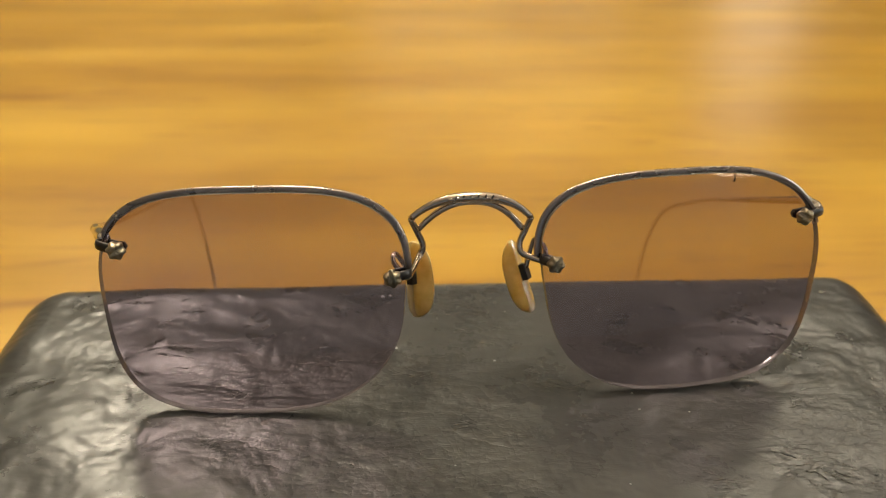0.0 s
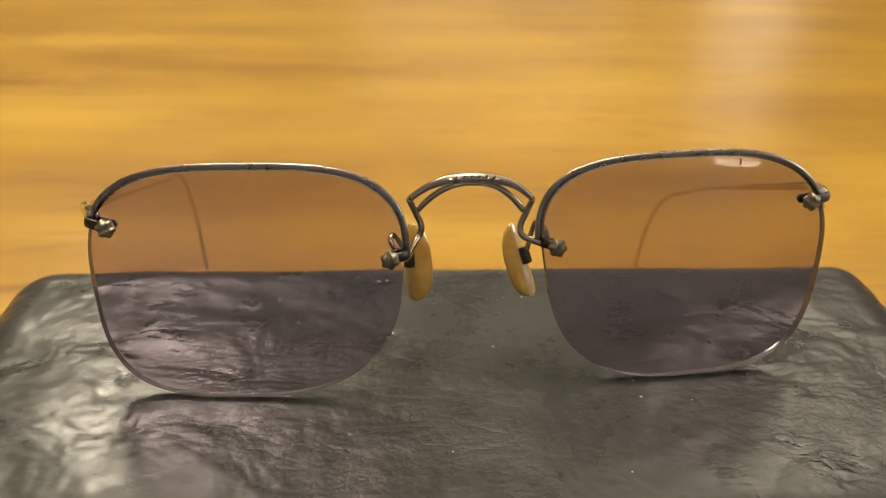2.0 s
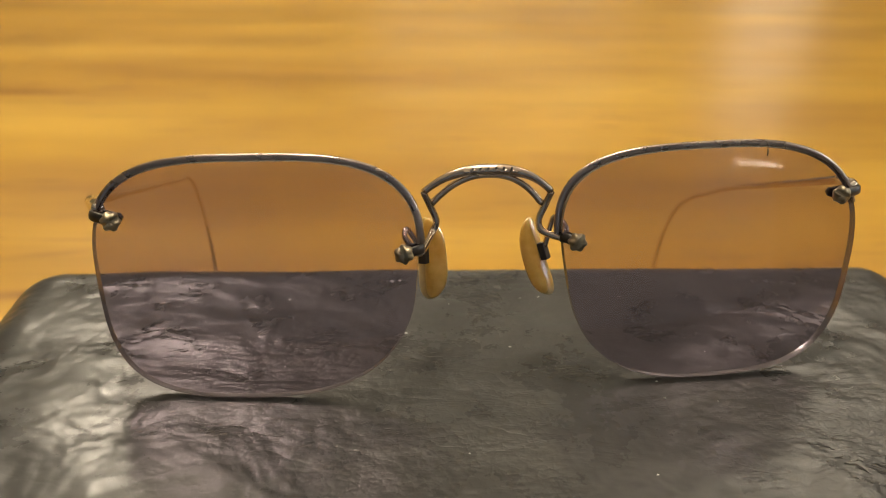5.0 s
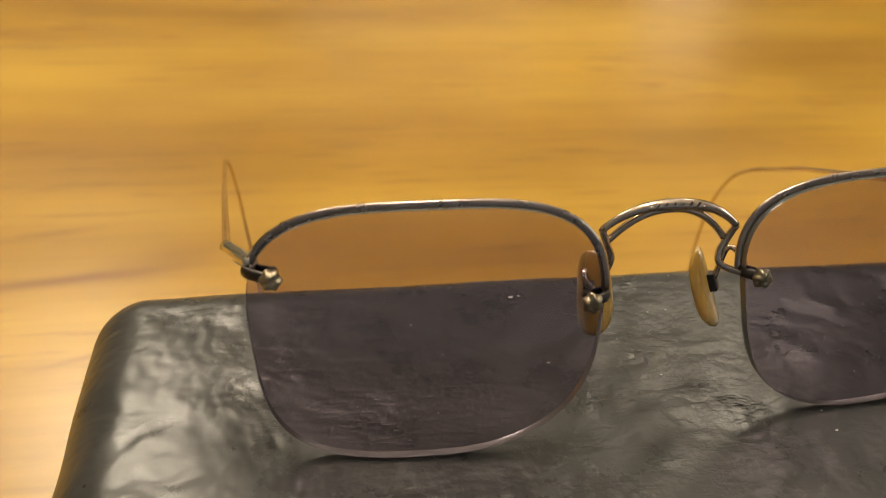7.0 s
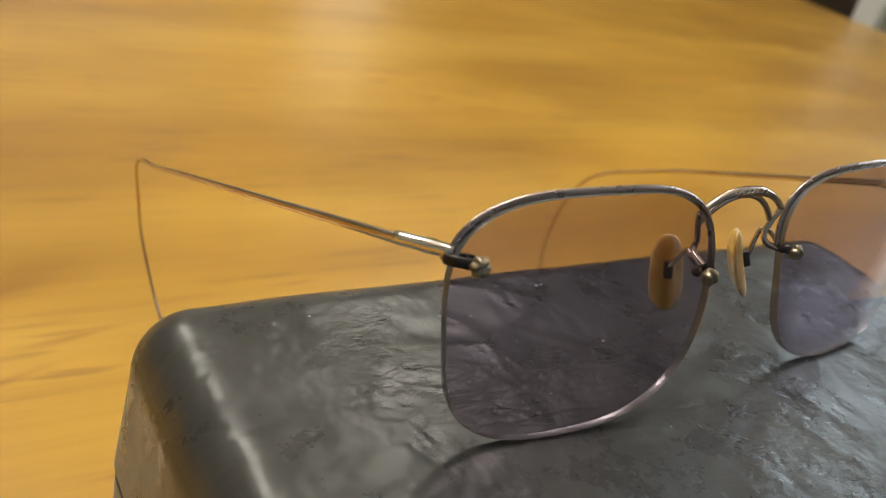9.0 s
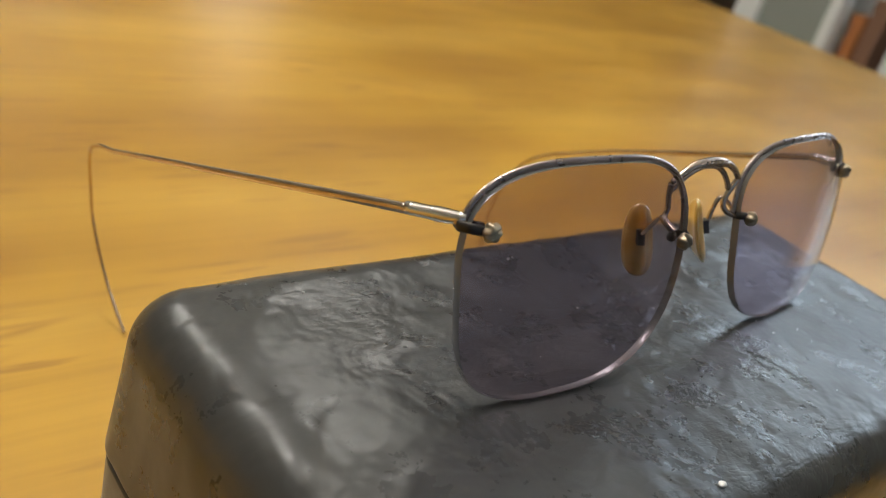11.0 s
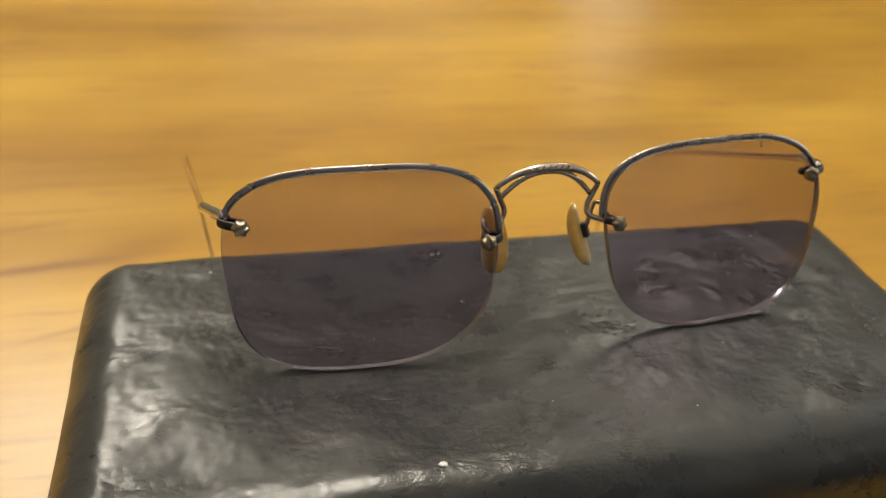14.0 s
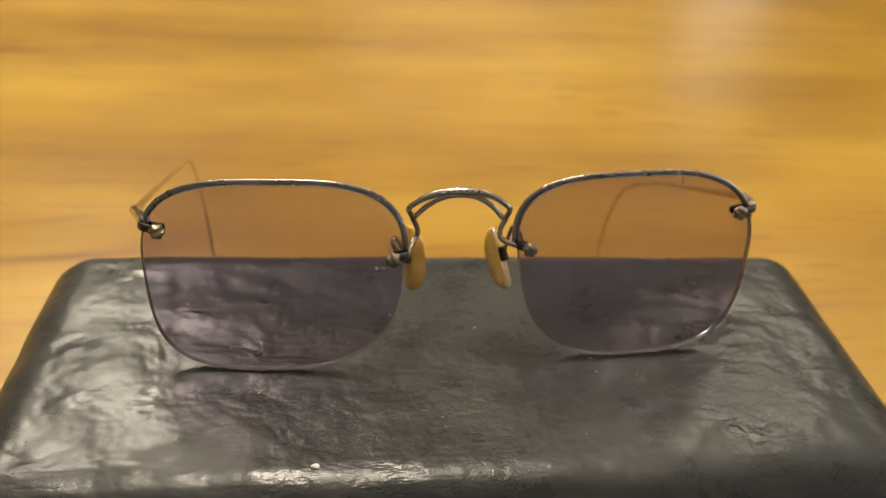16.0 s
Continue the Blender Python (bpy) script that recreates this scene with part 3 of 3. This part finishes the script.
    build_temple([hr, (0.0648, 0.150, 0.0725), (0.0675, 0.170, 0.0638), (0.0702, 0.190, 0.0550), (0.0722, 0.2050, 0.0474), (0.0723, 0.2150, 0.0420), (0.0717, 0.2222, 0.0355), (0.0709, 0.2270, 0.0245), (0.0701, 0.2280, 0.0120), (0.0693, 0.2262, 0.0006)],
                 re + Vector((0.0007, 0.0016, 0.0)), hr + Vector((0, 0.001, -0.0004)), g)


build_glasses()


# ---------------------------------------------------------------- a second pair's temple, standing at the side on the table
def build_loose_temple():
    t = thing("loose_temple", (-0.153, 0.299, 0), "thin bronze wire temple hook standing on the table", "eyeglass part")
    pts = [(-0.272, 0.285, 0.011), (-0.222, 0.292, 0.023), (-0.182, 0.297, 0.033), (-0.16, 0.2985, 0.0405), (-0.152, 0.2988, 0.044), (-0.1482, 0.2988, 0.0444), (-0.1466, 0.2988, 0.0385), (-0.1474, 0.2988, 0.026), (-0.151, 0.2988, 0.012), (-0.1551, 0.2988, 0.0006)]
    wire("wire", pts, 0.0006, STEEL, t)


build_loose_temple()


# ---------------------------------------------------------------- furniture past the table
def build_cabinet():
    """White cabinet whose glazed door stands beside an open bay."""
    c = thing("display_cabinet", (1.75, 1.12, FLOOR), "white painted cabinet with a grey glass door", "cabinet")
    x = 1.55
    for y0, y1 in ((1.20, 1.26), (1.02, 1.045)):
        part("post", box(bmesh.new(), (x, y0, FLOOR), (x + 0.04, y1, 0.6), 0.004), WHITE, c, smooth=False)
    part("door_panel", box(bmesh.new(), (x + 0.012, 1.045, FLOOR + 0.1), (x + 0.020, 1.20, 0.58)), painted("grey_glass", (0.30, 0.31, 0.27), 0.15), c, "grey-green glass door panel", False)
    part("back", box(bmesh.new(), (x + 0.34, 1.02, FLOOR), (x + 0.36, 1.26, 0.6)), WHITE, c, smooth=False)
    part("top", box(bmesh.new(), (x, 1.02, 0.6), (x + 0.36, 1.26, 0.62), 0.003), WHITE, c, smooth=False)


def build_shelf():
    s = thing("open_shelf", (1.75, 0.7, FLOOR), "white open shelf unit filled with boxes", "shelf")
    x = 1.60
    for y0, y1 in ((0.87, 0.915), (0.42, 0.45)):
        part("post", box(bmesh.new(), (x, y0, FLOOR), (x + 0.30, y1, 0.6), 0.003), WHITE, s, smooth=False)
    for z in (-0.6, -0.22, 0.16, 0.58):
        part("shelf", box(bmesh.new(), (x, 0.45, z), (x + 0.30, 0.87, z + 0.02), 0.002), WHITE, s, smooth=False)
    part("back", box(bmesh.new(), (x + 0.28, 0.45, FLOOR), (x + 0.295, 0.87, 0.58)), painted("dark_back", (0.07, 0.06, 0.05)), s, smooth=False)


build_cabinet()
build_shelf()


def storage_box(y0, y1, z0, z1, colour, label, depth=0.2):
    t = thing("storage_box", (1.7, (y0 + y1) / 2, z0), label, "box")
    m = painted("card", colour)
    part("body", box(bmesh.new(), (1.60, y0, z0), (1.60 + depth, y1, z1 - 0.025), 0.002), m, t, smooth=False)
    part("lid", box(bmesh.new(), (1.598, y0 - 0.002, z1 - 0.025), (1.602 + depth, y1 + 0.002, z1), 0.002), m, t, smooth=False)


def stand(y0, y1, z1):
    ob = new("side_table", mesh_of(box(bmesh.new(), (1.58, y0, FLOOR), (1.86, y1, z1), 0.004), "side_table", painted("brown_wood", (0.16, 0.09, 0.05)), False))
    tagged(ob, "narrow brown wooden stand between cabinet and shelf", "stand")


stand(0.918, 1.018, -0.14)
storage_box(0.985, 1.015, -0.14, -0.075, (0.035, 0.03, 0.028), "small black box on the wooden stand")
storage_box(0.986, 1.014, -0.075, 0.02, (0.45, 0.16, 0.04), "orange cardboard box stacked on a black box")
storage_box(0.945, 0.980, -0.14, 0.06, (0.22, 0.11, 0.06), "tall brown box on the wooden stand")

# white door in the far wall, unseen, added to brighten the tabletop's reflection
def build_door():
    d = thing("unseen_door_1", (0.18, Y1 - 0.02, FLOOR), "white closed door, unseen, added to brighten the tabletop's reflection", "door", kind="structure")
    part("leaf", box(bmesh.new(), (-0.20, Y1 - 0.045, FLOOR + 0.01), (0.56, Y1 - 0.005, FLOOR + 2.03), 0.003), WHITE, d, smooth=False)
    for x0, x1 in ((-0.26, -0.20), (0.56, 0.62)):
        part("jamb", box(bmesh.new(), (x0, Y1 - 0.06, FLOOR), (x1, Y1 - 0.002, FLOOR + 2.08), 0.003), WHITE, d, smooth=False)


build_door()


# ---------------------------------------------------------------- lamps
def glow(name, colour, strength):
    m = bpy.data.materials.new(name)
    m.use_nodes = True
    b = m.node_tree.nodes["Principled BSDF"]
    b.inputs["Emission Color"].default_value = (*colour, 1)
    b.inputs["Emission Strength"].default_value = strength
    return m


def pendant(x, y, z, r, strength):
    """A frosted globe on a cord under a small ceiling rose."""
    p = thing("pendant_lamp", (x, y, CEIL), "glowing frosted glass globe hanging unseen on a cord", "lamp", "pendant lamps")
    bm = bmesh.new()
    bmesh.ops.create_uvsphere(bm, u_segments=32, v_segments=16, radius=r, matrix=Matrix.Translation((x, y, z)))
    part("globe", bm, glow("globe_glow", LAMP_COLOUR, strength), p)
    part("cord", tube(bmesh.new(), [(x, y, z + r + 0.03), (x, y, (z + CEIL) / 2), (x, y, CEIL - 0.02)], 0.004, 8), WHITE, p)
    part("socket", tube(bmesh.new(), [(x, y, z + r - 0.005), (x, y, z + r + 0.02), (x, y, z + r + 0.04)], 0.025, 16), WHITE, p)
    part("rose", tube(bmesh.new(), [(x, y, CEIL - 0.03), (x, y, CEIL - 0.015), (x, y, CEIL)], lambda s: 0.03 + 0.02 * s, 20), WHITE, p)


pendant(-0.05, 0.30, 1.08, 0.11, MAIN_GLOW)
pendant(-0.54, 1.27, 1.15, 0.13, SIDE_GLOW)
# this third globe is an added fill that lifts the leather's sheen
pendant(0.72, 1.30, 1.15, 0.13, FILL_GLOW)


def floor_lamp(x, y, z0, z1):
    """A drum shade on a thin pole with a round foot."""
    p = thing("floor_lamp", (x, y, FLOOR), "floor lamp with a glowing pale drum shade", "lamp")
    part("shade", tube(bmesh.new(), [(x, y, z0 + (z1 - z0) * k / 4) for k in range(5)], lambda s: 0.14 - 0.03 * s, 28), glow("shade_glow", LAMP_COLOUR, SHADE_GLOW), p)
    part("pole", tube(bmesh.new(), [(x, y, FLOOR + 0.02), (x, y, -0.2), (x, y, z0)], 0.010, 10), BRASS, p)
    part("foot", tube(bmesh.new(), [(x, y, FLOOR), (x, y, FLOOR + 0.012), (x, y, FLOOR + 0.024)], 0.13, 28), BRASS, p)


floor_lamp(1.02, 2.75, 0.36, 0.64)


def build_tube(x0, x1, y, z):
    """A bare tube under its batten, hung from the ceiling on two rods."""
    t = thing("tube_lamp", ((x0 + x1) / 2, y, CEIL), "white hanging batten lamp with a glowing tube", "lamp")
    part("housing", box(bmesh.new(), (x0 - 0.04, y - 0.04, z + 0.03), (x1 + 0.04, y + 0.04, z + 0.07), 0.006), WHITE, t, smooth=False)
    part("tube", tube(bmesh.new(), [(x0 + (x1 - x0) * k / 12, y, z) for k in range(13)], 0.022, 12), glow("tube_glow", LAMP_COLOUR, TUBE_GLOW), t)
    for x in (x0, x1):
        part("socket", box(bmesh.new(), (x - 0.03, y - 0.025, z - 0.03), (x + 0.002, y + 0.025, z + 0.03) if x == x0 else (x + 0.03, y + 0.025, z + 0.03), 0.004), WHITE, t, smooth=False)
        part("rod", tube(bmesh.new(), [(x, y, z + 0.06), (x, y, (z + CEIL) / 2), (x, y, CEIL)], 0.005, 8), WHITE, t)


build_tube(1.95, 2.95, -2.02, 1.08)


def build_window():
    """A wide window in the east wall, with pale light behind its panes."""
    w = thing("window_1", (X1, 1.1, 0.5), "wide white window with pale glowing panes", "window", kind="structure")
    y0, y1, z0, z1, x = -0.1, 2.3, 0.55, 1.6, X1 - 0.06
    sky = glow("window_sky", WINDOW_COLOUR, WINDOW_GLOW)
    n = 6
    step = (y1 - y0) / n
    for k in range(n):
        part("pane", box(bmesh.new(), (x + 0.03, y0 + step * k + 0.03, z0), (x + 0.036, y0 + step * (k + 1) - 0.03, z1)), sky, w, smooth=False)
    for k in range(n + 1):
        part("mullion", box(bmesh.new(), (x, y0 + step * k - 0.03, z0), (x + 0.058, y0 + step * k + 0.03, z1), 0.004), WHITE, w, smooth=False)
    for z in (z0, z1):
        part("window_frame", box(bmesh.new(), (x - 0.002, y0 - 0.05, z - 0.06 if z == z0 else z), (x + 0.058, y1 + 0.05, z if z == z0 else z + 0.06), 0.004), WHITE, w, smooth=False)


build_window()


# dark block, added so the varnish mirrors a darker side of the room
def build_wardrobe():
    w = thing("wardrobe", (1.8, 2.1, FLOOR), "tall dark brown wardrobe, added to darken the tabletop's reflection", "wardrobe")
    m = painted("dark_wood", (0.075, 0.042, 0.022), 0.35)
    part("body", box(bmesh.new(), (1.53, 1.36, FLOOR), (2.1, 2.95, 1.3), 0.004), m, w, smooth=False)
    for k in range(3):
        y = 1.37 + 0.525 * k
        d = part("door", box(bmesh.new(), (1.505, y, FLOOR + 0.08), (1.53, y + 0.515, 1.28), 0.004), m, w, smooth=False)
        part("handle", box(bmesh.new(), (1.485, y + 0.46, 0.05), (1.505, y + 0.475, 0.2), 0.004), BRASS, d, smooth=False)


build_wardrobe()

# the table stands a little askew in the room
TURN = Matrix.Translation((-0.115, 0.055, 0)) @ Matrix.Rotation(radians(-5.1), 4, "Z") @ Matrix.Translation((0.115, -0.055, 0))
for ob in [o for o in scene.objects if o.parent is None and o.type in ("MESH", "EMPTY")]:
    if ob.name.split(".")[0] not in ("table", "spectacle_case", "eyeglasses", "loose_temple"):
        ob.matrix_basis = TURN @ ob.matrix_basis
